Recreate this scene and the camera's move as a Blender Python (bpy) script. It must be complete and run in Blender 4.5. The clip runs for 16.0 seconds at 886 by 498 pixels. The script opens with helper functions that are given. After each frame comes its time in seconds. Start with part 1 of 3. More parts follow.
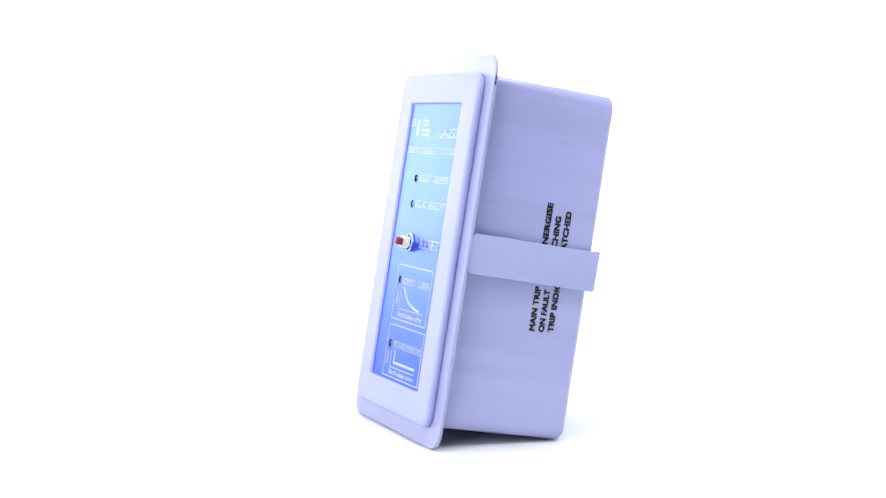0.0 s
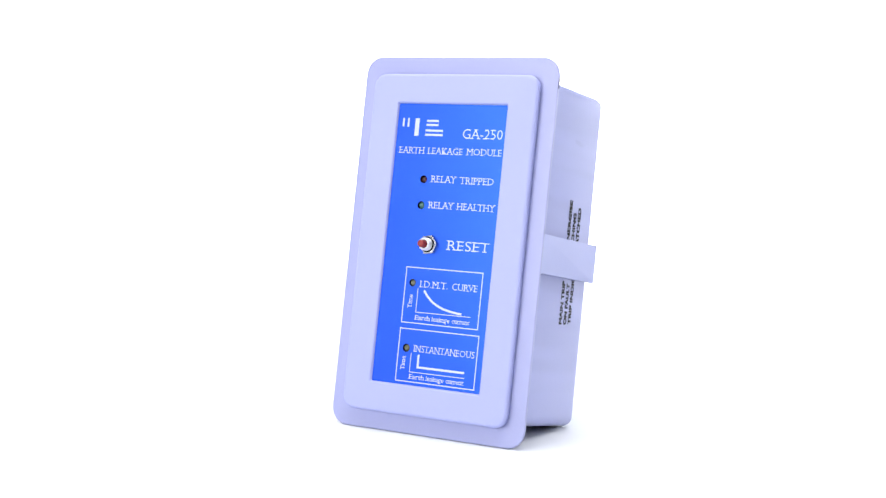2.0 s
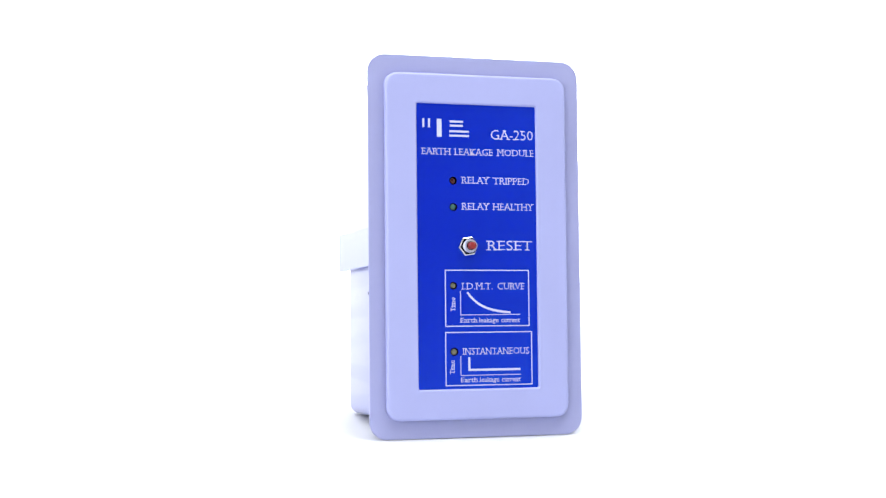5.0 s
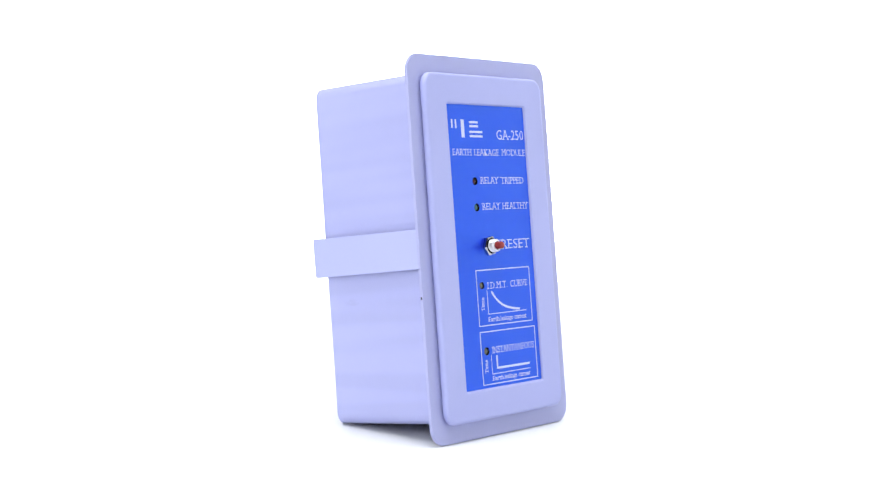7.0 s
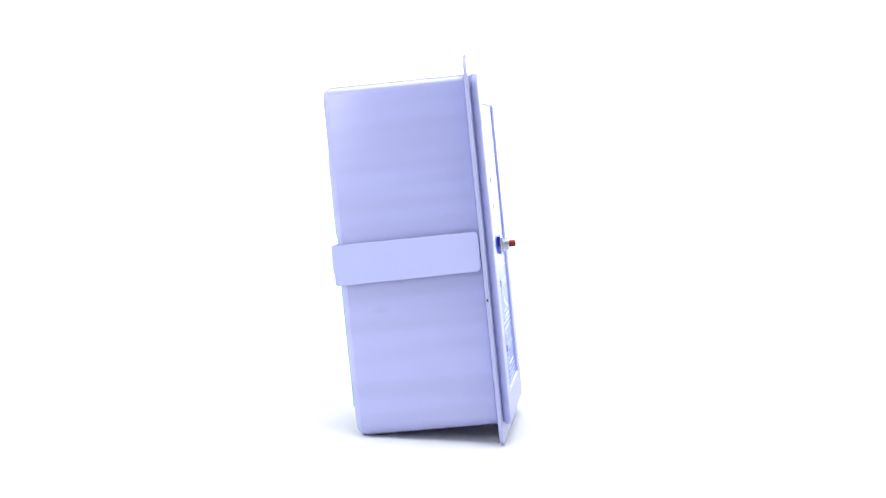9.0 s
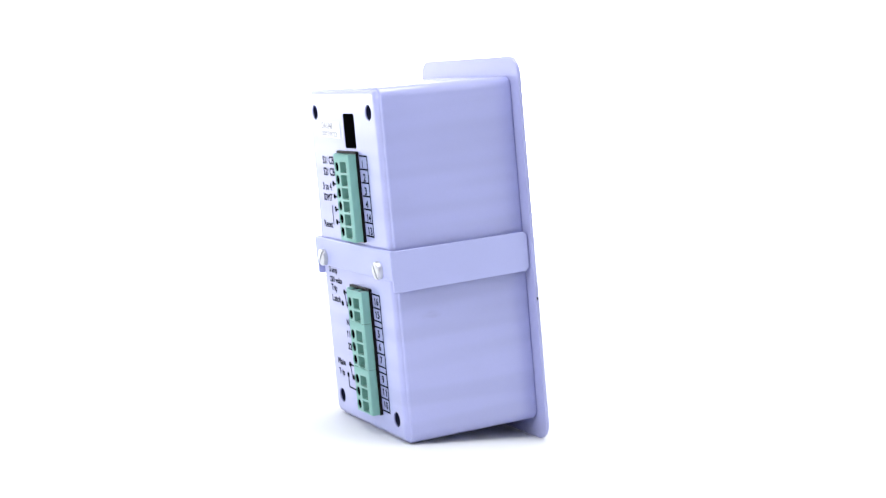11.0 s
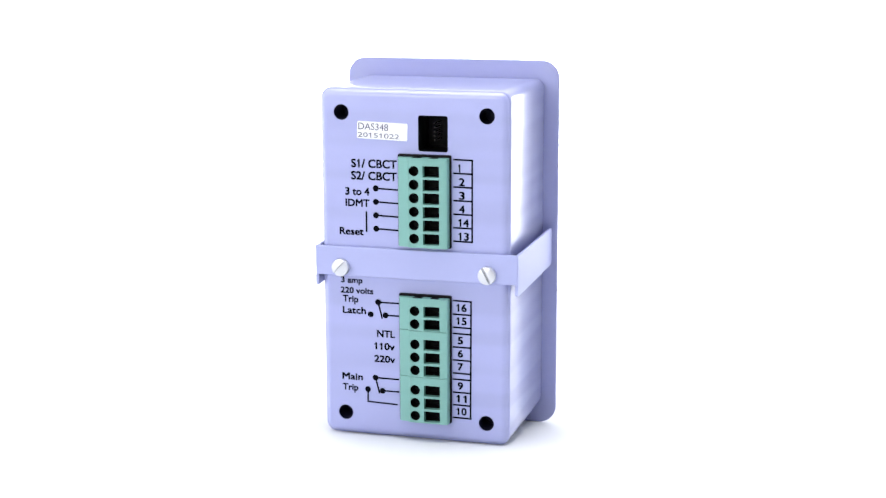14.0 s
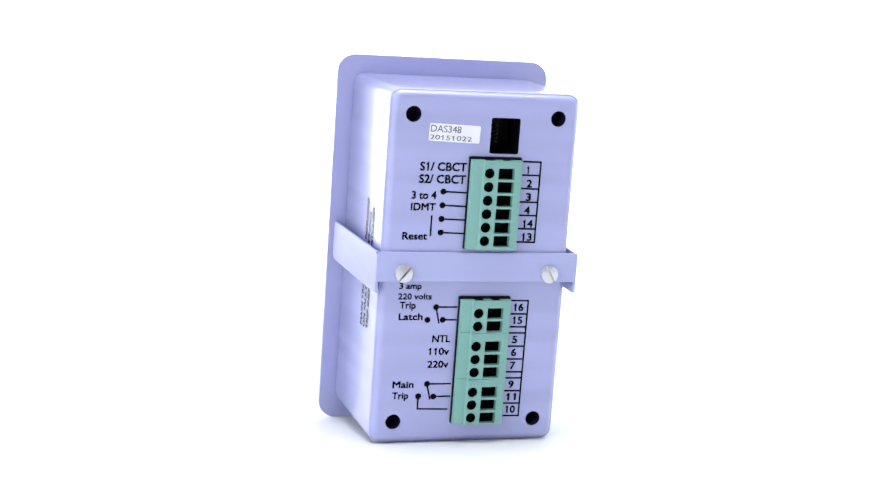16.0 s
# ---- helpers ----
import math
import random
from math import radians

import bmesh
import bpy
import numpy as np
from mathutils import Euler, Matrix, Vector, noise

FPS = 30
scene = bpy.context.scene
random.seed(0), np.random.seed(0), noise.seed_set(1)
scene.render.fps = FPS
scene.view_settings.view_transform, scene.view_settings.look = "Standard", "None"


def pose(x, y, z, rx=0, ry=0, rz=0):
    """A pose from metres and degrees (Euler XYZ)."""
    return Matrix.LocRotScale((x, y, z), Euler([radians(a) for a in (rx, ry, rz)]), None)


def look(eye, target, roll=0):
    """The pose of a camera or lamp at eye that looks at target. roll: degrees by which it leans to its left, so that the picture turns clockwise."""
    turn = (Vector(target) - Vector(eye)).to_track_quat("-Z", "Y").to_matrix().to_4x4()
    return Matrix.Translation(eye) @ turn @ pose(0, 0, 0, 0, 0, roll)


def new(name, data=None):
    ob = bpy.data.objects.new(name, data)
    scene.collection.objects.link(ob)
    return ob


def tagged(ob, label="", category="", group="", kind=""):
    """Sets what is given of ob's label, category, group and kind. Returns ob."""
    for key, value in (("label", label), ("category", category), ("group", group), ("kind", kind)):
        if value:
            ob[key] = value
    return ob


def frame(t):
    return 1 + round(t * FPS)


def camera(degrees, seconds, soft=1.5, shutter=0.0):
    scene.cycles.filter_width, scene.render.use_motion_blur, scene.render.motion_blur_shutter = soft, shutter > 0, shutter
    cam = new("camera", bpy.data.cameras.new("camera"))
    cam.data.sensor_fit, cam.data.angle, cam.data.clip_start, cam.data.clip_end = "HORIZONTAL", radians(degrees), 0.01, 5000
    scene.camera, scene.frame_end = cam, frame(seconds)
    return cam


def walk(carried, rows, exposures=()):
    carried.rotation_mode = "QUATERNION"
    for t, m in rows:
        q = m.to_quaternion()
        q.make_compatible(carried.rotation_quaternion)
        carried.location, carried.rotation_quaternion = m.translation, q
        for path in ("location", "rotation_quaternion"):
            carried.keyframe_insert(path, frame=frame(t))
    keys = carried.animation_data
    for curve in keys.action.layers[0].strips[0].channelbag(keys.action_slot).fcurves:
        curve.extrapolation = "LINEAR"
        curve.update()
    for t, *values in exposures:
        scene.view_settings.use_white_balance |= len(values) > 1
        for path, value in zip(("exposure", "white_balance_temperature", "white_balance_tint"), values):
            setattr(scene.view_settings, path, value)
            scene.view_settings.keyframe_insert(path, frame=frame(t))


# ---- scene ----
MM = 0.001


def turn(axis, degrees):
    return Matrix.Rotation(radians(degrees), 4, axis)


# ---- camera: stands still on its tripod, looking slightly down ----
cam = camera(32.17, 16.0, soft=1.35)
CAM = Matrix.Translation((-0.00408, -0.6099, 0.1176)) @ turn("X", -4.368) @ turn("Y", -1.841) @ turn("X", 90)
walk(cam, [(0.0, CAM), (16.0, CAM)])

# ---- light: a white backdrop with added glow, a large overhead diffuser and side diffusers ----
scene.view_settings.exposure = -0.12
world = bpy.data.worlds.new("world")
scene.world = world
world.use_nodes = True
world.node_tree.nodes["Background"].inputs[0].default_value = (0.9, 0.93, 1.0, 1)
world.node_tree.nodes["Background"].inputs[1].default_value = 0.01


def area_lamp(name, eye, target, w, h, watts, color=(1, 1, 1)):
    data = bpy.data.lights.new(name, "AREA")
    data.shape, data.size, data.size_y, data.energy, data.color = "RECTANGLE", w, h, watts, color
    ob = new(name, data)
    ob.matrix_world = look(eye, target)
    return ob


area_lamp("overhead_diffuser", (0.0, -0.22, 1.22), (0.0, -0.05, 0.0), 0.9, 0.9, 18.5)
area_lamp("front_diffuser", (-0.545, -0.74, 0.31), (0.0, 0.0, 0.08), 0.70, 0.44, 4.8)
area_lamp("side_diffuser_west", (-0.97, -0.40, 0.68), (0.0, -0.25, 0.25), 0.9, 0.7, 2.6)
area_lamp("side_diffuser_east", (0.97, -0.30, 0.68), (0.0, -0.15, 0.25), 0.9, 0.7, 2.75)


# ---- materials ----
def material(name, color, rough=0.5, metal=0.0, spec=0.5, vary=0.06, grain=900.0, blotch=40.0, bump=0.05, rough_vary=0.08,
             coat=0.0, emit=0.0, ripple=0.0):
    """A painted, moulded or printed surface with fine grain, faint blotches and uneven gloss."""
    m = bpy.data.materials.new(name)
    m.use_nodes = True
    n, l = m.node_tree.nodes, m.node_tree.links
    b = n["Principled BSDF"]
    b.inputs["Metallic"].default_value = metal
    b.inputs["Specular IOR Level"].default_value = spec
    b.inputs["Coat Weight"].default_value, b.inputs["Coat Roughness"].default_value = coat, 0.16
    at = n.new("ShaderNodeTexCoord")
    fine, wide = n.new("ShaderNodeTexNoise"), n.new("ShaderNodeTexNoise")
    fine.inputs["Scale"].default_value, wide.inputs["Scale"].default_value = grain, blotch
    fine.inputs["Detail"].default_value, wide.inputs["Detail"].default_value = 3, 4
    for t in (fine, wide):
        l.new(at.outputs["Object"], t.inputs["Vector"])
    mix = n.new("ShaderNodeMix")
    mix.data_type = "RGBA"
    mix.inputs[6].default_value = (*[c * (1 - vary) for c in color], 1)
    mix.inputs[7].default_value = (*[min(1, c * (1 + vary)) for c in color], 1)
    both = n.new("ShaderNodeMath")
    both.operation = "MULTIPLY_ADD"
    l.new(fine.outputs["Fac"], both.inputs[0])
    both.inputs[1].default_value = 0.35
    half = n.new("ShaderNodeMath")
    half.operation = "MULTIPLY"
    half.inputs[1].default_value = 0.65
    l.new(wide.outputs["Fac"], half.inputs[0])
    l.new(half.outputs[0], both.inputs[2])
    l.new(both.outputs[0], mix.inputs[0])
    l.new(mix.outputs[2], b.inputs["Base Color"])
    gloss = n.new("ShaderNodeMapRange")
    gloss.inputs["To Min"].default_value, gloss.inputs["To Max"].default_value = max(0.02, rough - rough_vary), min(1, rough + rough_vary)
    l.new(wide.outputs["Fac"], gloss.inputs["Value"])
    l.new(gloss.outputs[0], b.inputs["Roughness"])
    if bump:
        k = n.new("ShaderNodeBump")
        k.inputs["Strength"].default_value, k.inputs["Distance"].default_value = bump, 0.0002
        l.new(fine.outputs["Fac"], k.inputs["Height"])
        l.new(k.outputs[0], b.inputs["Normal"])
    if ripple:
        sink, band, swell = n.new("ShaderNodeMapping"), n.new("ShaderNodeTexNoise"), n.new("ShaderNodeBump")
        sink.inputs["Scale"].default_value = (10, 10, 165)
        band.inputs["Scale"].default_value, band.inputs["Detail"].default_value = 1.0, 0
        swell.inputs["Strength"].default_value, swell.inputs["Distance"].default_value = ripple, 0.003
        l.new(at.outputs["Object"], sink.inputs["Vector"])
        l.new(sink.outputs[0], band.inputs["Vector"])
        l.new(band.outputs["Fac"], swell.inputs["Height"])
        l.new(k.outputs[0], swell.inputs["Normal"])
        l.new(swell.outputs[0], b.inputs["Normal"])
        # Darker bands in the base colour stand for shading on the moulding ripples.
        tone, ripple_shade = n.new("ShaderNodeMapRange"), n.new("ShaderNodeMix")
        tone.inputs["From Min"].default_value, tone.inputs["From Max"].default_value, tone.inputs["To Max"].default_value = 0.32, 0.72, 0.24
        tone.interpolation_type = "SMOOTHSTEP"
        ripple_shade.data_type = "RGBA"
        ripple_shade.inputs[7].default_value = (*[0.72 * c for c in color], 1)
        l.new(band.outputs["Fac"], tone.inputs["Value"])
        l.new(tone.outputs[0], ripple_shade.inputs[0])
        l.new(mix.outputs[2], ripple_shade.inputs[6])
        shine = n.new("ShaderNodeMapRange")
        shine.inputs["From Min"].default_value, shine.inputs["From Max"].default_value = 0.35, 0.65
        shine.inputs["To Min"].default_value, shine.inputs["To Max"].default_value = rough - 0.04, rough + 0.05
        shine.interpolation_type = "SMOOTHSTEP"
        l.new(band.outputs["Fac"], shine.inputs["Value"])
        l.new(shine.outputs[0], b.inputs["Roughness"])
        marks, place, thin, stain = n.new("ShaderNodeTexNoise"), n.new("ShaderNodeMapping"), n.new("ShaderNodeMapRange"), n.new("ShaderNodeMix")
        place.inputs["Scale"].default_value = (45, 45, 140)
        marks.inputs["Scale"].default_value, marks.inputs["Detail"].default_value = 1.0, 5
        thin.inputs["From Min"].default_value, thin.inputs["From Max"].default_value, thin.inputs["To Max"].default_value = 0.72, 0.79, 0.16
        stain.data_type = "RGBA"
        stain.inputs[7].default_value = (0.20, 0.21, 0.36, 1)
        l.new(at.outputs["Object"], place.inputs["Vector"])
        l.new(place.outputs[0], marks.inputs["Vector"])
        l.new(marks.outputs["Fac"], thin.inputs["Value"])
        l.new(thin.outputs[0], stain.inputs[0])
        l.new(ripple_shade.outputs[2], stain.inputs[6])
        l.new(stain.outputs[2], b.inputs["Base Color"])
    if emit:
        b.inputs["Emission Color"].default_value = (*color, 1)
        b.inputs["Emission Strength"].default_value = emit
    return m


PLASTIC = material("lavender_plastic", (0.39, 0.42, 0.73), 0.46, spec=0.4, vary=0.035, bump=0.04)
MOULDED = material("rippled_lavender_plastic", (0.362, 0.388, 0.69), 0.34, vary=0.05, bump=0.05, ripple=0.03, coat=0.85)
PAINT = material("grey_painted_steel", (0.36, 0.38, 0.64), 0.36, vary=0.05, bump=0.05, coat=0.25)
STRAP = material("lavender_painted_steel", (0.39, 0.42, 0.71), 0.38, vary=0.04, bump=0.05)


def blue_foil():
    """Blue ink on a bright foil: a deep blue body with a soft cyan metallic sheen under a clear film."""
    m = material("blue_foil", (0.003, 0.013, 0.60), 0.36, spec=0.2, vary=0.04, bump=0.015, grain=1500, coat=0.2)
    n, l = m.node_tree.nodes, m.node_tree.links
    body = n["Principled BSDF"]
    sheen, mix = n.new("ShaderNodeBsdfPrincipled"), n.new("ShaderNodeMixShader")
    sheen.inputs["Base Color"].default_value = (0.05, 0.28, 0.95, 1)
    sheen.inputs["Metallic"].default_value, sheen.inputs["Roughness"].default_value = 1.0, 0.29
    sheen.inputs["Coat Weight"].default_value, sheen.inputs["Coat Roughness"].default_value = 0.2, 0.16
    mix.inputs[0].default_value = 0.33
    l.new(body.outputs[0], mix.inputs[1])
    l.new(sheen.outputs[0], mix.inputs[2])
    l.new(mix.outputs[0], n["Material Output"].inputs["Surface"])
    return m


BLUE = blue_foil()
WHITE_INK = material("white_ink", (0.57, 0.62, 0.81), 0.45, vary=0.03, bump=0)
BLACK_INK = material("black_ink", (0.003, 0.003, 0.006), 0.7, spec=0.03, vary=0.1, bump=0)
SIDE_INK = material("glossy_black_ink", (0.003, 0.003, 0.006), 0.6, spec=0.03, vary=0.1, bump=0, coat=0.6)
PIN = material("tinned_pin", (0.09, 0.085, 0.08), 0.35, metal=0.8, vary=0.1, bump=0)
GREEN = material("green_terminal_plastic", (0.19, 0.41, 0.37), 0.42, vary=0.05, bump=0.04)
# Black plastic parts; also stands for the shade inside the terminal openings.
BLACK = material("black_plastic_and_shade", (0.003, 0.003, 0.004), 0.5, spec=0.12, vary=0.1, bump=0.03)
# Navy for the shade down in the screw wells; the housing itself is lavender.
WELL = material("well_shade_navy", (0.012, 0.012, 0.04), 0.5, spec=0.2, vary=0.1, bump=0.03)
STEEL = material("bright_plated_steel", (0.52, 0.52, 0.55), 0.19, metal=1.0, vary=0.06, bump=0.03)
ZINC = material("white_zinc_steel", (0.66, 0.67, 0.70), 0.34, metal=0.8, vary=0.08, bump=0.08)
RED = material("red_button_plastic", (0.27, 0.022, 0.016), 0.4, vary=0.08, bump=0.03)
LED_RED = material("unlit_red_lens", (0.045, 0.006, 0.006), 0.15, vary=0.1, bump=0)
LED_GREEN = material("unlit_green_lens", (0.05, 0.15, 0.13), 0.2, vary=0.1, bump=0)
LED_YELLOW = material("unlit_amber_lens", (0.14, 0.14, 0.09), 0.2, vary=0.1, bump=0)
STICKER = material("white_paper_sticker", (0.82, 0.83, 0.88), 0.6, vary=0.03, bump=0.05)
FADED_INK = material("faded_print_ink", (0.10, 0.10, 0.16), 0.5, vary=0.2, bump=0, coat=0.8)
TABLE = material("white_acrylic_table", (0.68, 0.695, 0.725), 0.7, spec=0.1, vary=0.012, grain=300, blotch=6, bump=0.02)


def glowing_panel():
    """A white backdrop panel with added emission, stronger towards its top, to shape reflections."""
    m = material("glowing_white_panel", (0.97, 0.98, 1.0), 0.7, vary=0.01, grain=100, blotch=3, bump=0, emit=1.0)
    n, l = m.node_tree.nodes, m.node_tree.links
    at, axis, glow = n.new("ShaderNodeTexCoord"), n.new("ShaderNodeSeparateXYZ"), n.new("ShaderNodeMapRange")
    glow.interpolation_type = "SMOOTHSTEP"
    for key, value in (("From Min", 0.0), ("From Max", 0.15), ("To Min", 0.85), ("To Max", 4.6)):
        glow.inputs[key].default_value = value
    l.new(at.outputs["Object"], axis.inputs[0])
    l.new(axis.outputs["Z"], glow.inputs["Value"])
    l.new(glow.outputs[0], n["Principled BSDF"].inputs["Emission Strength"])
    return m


GLOW = glowing_panel()
FABRIC = material("white_diffuser_fabric", (0.62, 0.635, 0.665), 0.8, vary=0.02, grain=600, blotch=5, bump=0.05)
DARK = material("dark_studio_wall", (0.03, 0.03, 0.035), 0.8, vary=0.1, grain=60, blotch=4, bump=0.05)


# ---- mesh helpers ----
def finish(name, bm, mat, sharp=35.0, smooth=True):
    bmesh.ops.recalc_face_normals(bm, faces=bm.faces)
    me = bpy.data.meshes.new(name)
    bm.to_mesh(me)
    bm.free()
    me.materials.append(mat)
    if smooth:
        me.polygons.foreach_set("use_smooth", [True] * len(me.polygons))
        me.set_sharp_from_angle(angle=radians(sharp))
    return me


def part(name, bm, mat, parent, label="", sharp=35.0, smooth=True):
    ob = new(name, finish(name, bm, mat, sharp, smooth))
    ob.parent = parent
    return tagged(ob, label=label)


def rrect(hw, hh, r, n=7, cx=0.0, cz=0.0):
    """Points round a rounded rectangle, with support points beside each corner's arc."""
    pts = []
    for sx, sz, a0 in ((1, 1, 0), (-1, 1, 90), (-1, -1, 180), (1, -1, 270)):
        ox, oz = cx + sx * (hw - r), cz + sz * (hh - r)
        arc = [(ox + r * math.cos(radians(a0 + 90 * i / n)), oz + r * math.sin(radians(a0 + 90 * i / n))) for i in range(n + 1)]
        t0, t1 = radians(a0 - 90), radians(a0 + 180)
        g = 0.35
        pts.append((arc[0][0] + g * math.cos(t0), arc[0][1] + g * math.sin(t0)))
        pts += arc
        pts.append((arc[-1][0] + g * math.cos(t1), arc[-1][1] + g * math.sin(t1)))
    return pts


def loft(bm, loops, first=True, last=True):
    """Joins loops of (x, y, z) in millimetres, all with the same count, into a skin."""
    rings = [[bm.verts.new((x * MM, y * MM, z * MM)) for x, y, z in loop] for loop in loops]
    for a, b in zip(rings, rings[1:]):
        for i in range(len(a)):
            j = (i + 1) % len(a)
            bm.faces.new((a[i], a[j], b[j], b[i]))
    if first:
        bm.faces.new(rings[0][::-1])
    if last:
        bm.faces.new(rings[-1])
    return bm


def at_depth(pts, y):
    return [(x, y, z) for x, z in pts]


def slab(pts, y0, y1, bevel=0.15):
    """A plate from an outline, between two depths, with eased edges."""
    bm = bmesh.new()
    cx, cz = sum(p[0] for p in pts) / len(pts), sum(p[1] for p in pts) / len(pts)
    w, h = max(abs(p[0] - cx) for p in pts), max(abs(p[1] - cz) for p in pts)

    def inset(d):
        return [(cx + (x - cx) * (1 - d / w), cz + (z - cz) * (1 - d / h)) for x, z in pts]
    s = 1 if y1 > y0 else -1
    loops = [at_depth(inset(2 * bevel), y0), at_depth(inset(bevel), y0), at_depth(inset(0.3 * bevel), y0 + s * 0.3 * bevel),
             at_depth(pts, y0 + s * bevel), at_depth(pts, y1 - s * bevel), at_depth(inset(0.3 * bevel), y1 - s * 0.3 * bevel),
             at_depth(inset(bevel), y1), at_depth(inset(2 * bevel), y1)]
    return loft(bm, loops)


def lathe(profile, cx, cz, n=28, first=True, last=True):
    """A round body about an axis along y: the profile is (radius, y)."""
    bm = bmesh.new()
    loops = [[(cx + r * math.cos(2 * math.pi * i / n), y, cz + r * math.sin(2 * math.pi * i / n)) for i in range(n)] for r, y in profile]
    return loft(bm, loops, first, last)


def bar(bm, x0, x1, y0, y1, z0, z1):
    v = [bm.verts.new((x * MM, y * MM, z * MM)) for x in (x0, x1) for y in (y0, y1) for z in (z0, z1)]
    for f in ((0, 1, 3, 2), (4, 6, 7, 5), (0, 4, 5, 1), (2, 3, 7, 6), (0, 2, 6, 4), (1, 5, 7, 3)):
        bm.faces.new([v[i] for i in f])
    return bm


def box(x0, x1, y0, y1, z0, z1):
    return bar(bmesh.new(), min(x0, x1), max(x0, x1), min(y0, y1), max(y0, y1), min(z0, z1), max(z0, z1))


def cut(ob, tool):
    """Takes the tool's body out of the object's mesh."""
    bmesh.ops.recalc_face_normals(tool, faces=tool.faces)
    me = bpy.data.meshes.new("cutter")
    tool.to_mesh(me)
    tool.free()
    cutter = new("cutter", me)
    mod = ob.modifiers.new("cut", "BOOLEAN")
    mod.object, mod.operation, mod.solver = cutter, "DIFFERENCE", "EXACT"
    saved, ob.parent = ob.parent, None
    bpy.context.view_layer.update()
    done = bpy.data.meshes.new_from_object(ob.evaluated_get(bpy.context.evaluated_depsgraph_get()))
    ob.modifiers.clear()
    done.name, ob.data, ob.parent = ob.name, done, saved
    done.set_sharp_from_angle(angle=radians(35))
    bpy.data.objects.remove(cutter)


def glyphs(words, bold=0.0):
    """A flat mesh of words in the built-in font, one unit to the em."""
    data = bpy.data.curves.new("words", "FONT")
    data.body, data.size, data.resolution_u, data.extrude, data.offset = words, 1.0, 3, 0.006, min(0.0, bold)
    ob = new("words", data)
    bpy.context.view_layer.update()
    me = bpy.data.meshes.new_from_object(ob.evaluated_get(bpy.context.evaluated_depsgraph_get()))
    bpy.data.objects.remove(ob)
    if bold > 0:
        bm = bmesh.new()
        for i, (dx, dy) in enumerate(((-bold, -bold), (bold, -bold), (bold, bold), (-bold, bold))):
            me.transform(Matrix.Translation((dx, dy, 0.002 * i)))
            bm.from_mesh(me)
            me.transform(Matrix.Translation((-dx, -dy, -0.002 * i)))
        bm.to_mesh(me)
        bm.free()
    return me


def extent(me):
    xs, ys = [v.co.x for v in me.vertices], [v.co.y for v in me.vertices]
    return min(xs), max(xs), min(ys), max(ys)


def serifs(me, cap):
    """Short slabs at the feet and heads of the upright strokes, as a slab-serif face has them."""
    bm = bmesh.new()
    bm.from_mesh(me)
    lines = set()
    for e in bm.edges:
        a, b = e.verts[0].co, e.verts[1].co
        if abs(a.y - b.y) < 0.01 and a.z > 0 and b.z > 0 and abs(a.x - b.x) > 0.03 and len([f for f in e.link_faces if abs(f.normal.z) < 0.5]) == 1:
            for level, s in ((0.0, 1), (cap, -1)):
                if abs(a.y - level) < 0.05:
                    lines.add((round(min(a.x, b.x), 3), round(max(a.x, b.x), 3), level, s))
    for x0, x1, level, s in lines:
        short = x1 - x0 < 0.22
        y = level + (-0.015 if s > 0 else 0.015)
        u0, u1 = x0 - 0.095, (x1 + 0.095 if short else x0 + 0.2)
        v = [bm.verts.new(p) for p in ((u0, y, 0.005), (u1, y, 0.005), (u1, y + s * 0.07, 0.005), (u0, y + s * 0.07, 0.005))]
        bm.faces.new(v)
    bm.to_mesh(me)
    bm.free()


def flags(me, text, cap, bold):
    """The short slanting stroke at the head of each figure one."""
    bm = bmesh.new()
    bm.from_mesh(me)
    for i, c in enumerate(text):
        if c == "1":
            head = glyphs(text[:i + 1], bold)
            x = extent(head)[1] - 0.05
            bpy.data.meshes.remove(head)
            v = [bm.verts.new((x + a, cap + b, 0.007)) for a, b in ((0.0, 0.0), (-0.2, -0.15), (-0.2, -0.26), (0.0, -0.14))]
            bm.faces.new(v)
    bm.to_mesh(me)
    bm.free()


def words(text, face, x, z, width, cap, out, mat, parent, bold=0.012, slab_face=False, upright=0.0, name="lettering", lower=False):
    """Print on a face: x, z are its lower left corner on the face as read, width and cap height in millimetres."""
    ref = glyphs("x" if lower else "H", bold)
    _, _, y0, y1 = extent(ref)
    bpy.data.meshes.remove(ref)
    me = glyphs(text, bold)
    a, b, _, _ = extent(me)
    if slab_face:
        serifs(me, y1)
    else:
        flags(me, text, y1, bold)
    k = Matrix.Diagonal((width * MM / (b - a), cap * MM / (y1 - y0), MM, 1)) @ Matrix.Translation((-a, -y0, 0))
    spin = Matrix.Rotation(radians(upright), 4, "Z")
    me.transform(face_matrix(face, out) @ Matrix.Translation((x * MM, z * MM, 0)) @ spin @ k)
    me.materials.clear()
    me.materials.append(mat)
    me.name = name
    ob = new(name, me)
    ob.parent = parent
    return ob


LIFT = 0.45  # height of the back face's centre line over the front's


def face_matrix(face, out):
    """From the face as it is read (x to the right, y up, z outward) to the module's own space."""
    if face == "front":
        cols = ((1, 0, 0), (0, 0, 1), (0, -1, 0))
    elif face == "back":
        cols = ((-1, 0, 0), (0, 0, 1), (0, 1, 0))
    else:
        cols = ((0, 0, 1), (0, -1, 0), (1, 0, 0))
    m = Matrix(cols).transposed().to_4x4()
    return m @ Matrix.Translation((0, (LIFT if face == "back" else 0.0) * MM, out * MM))


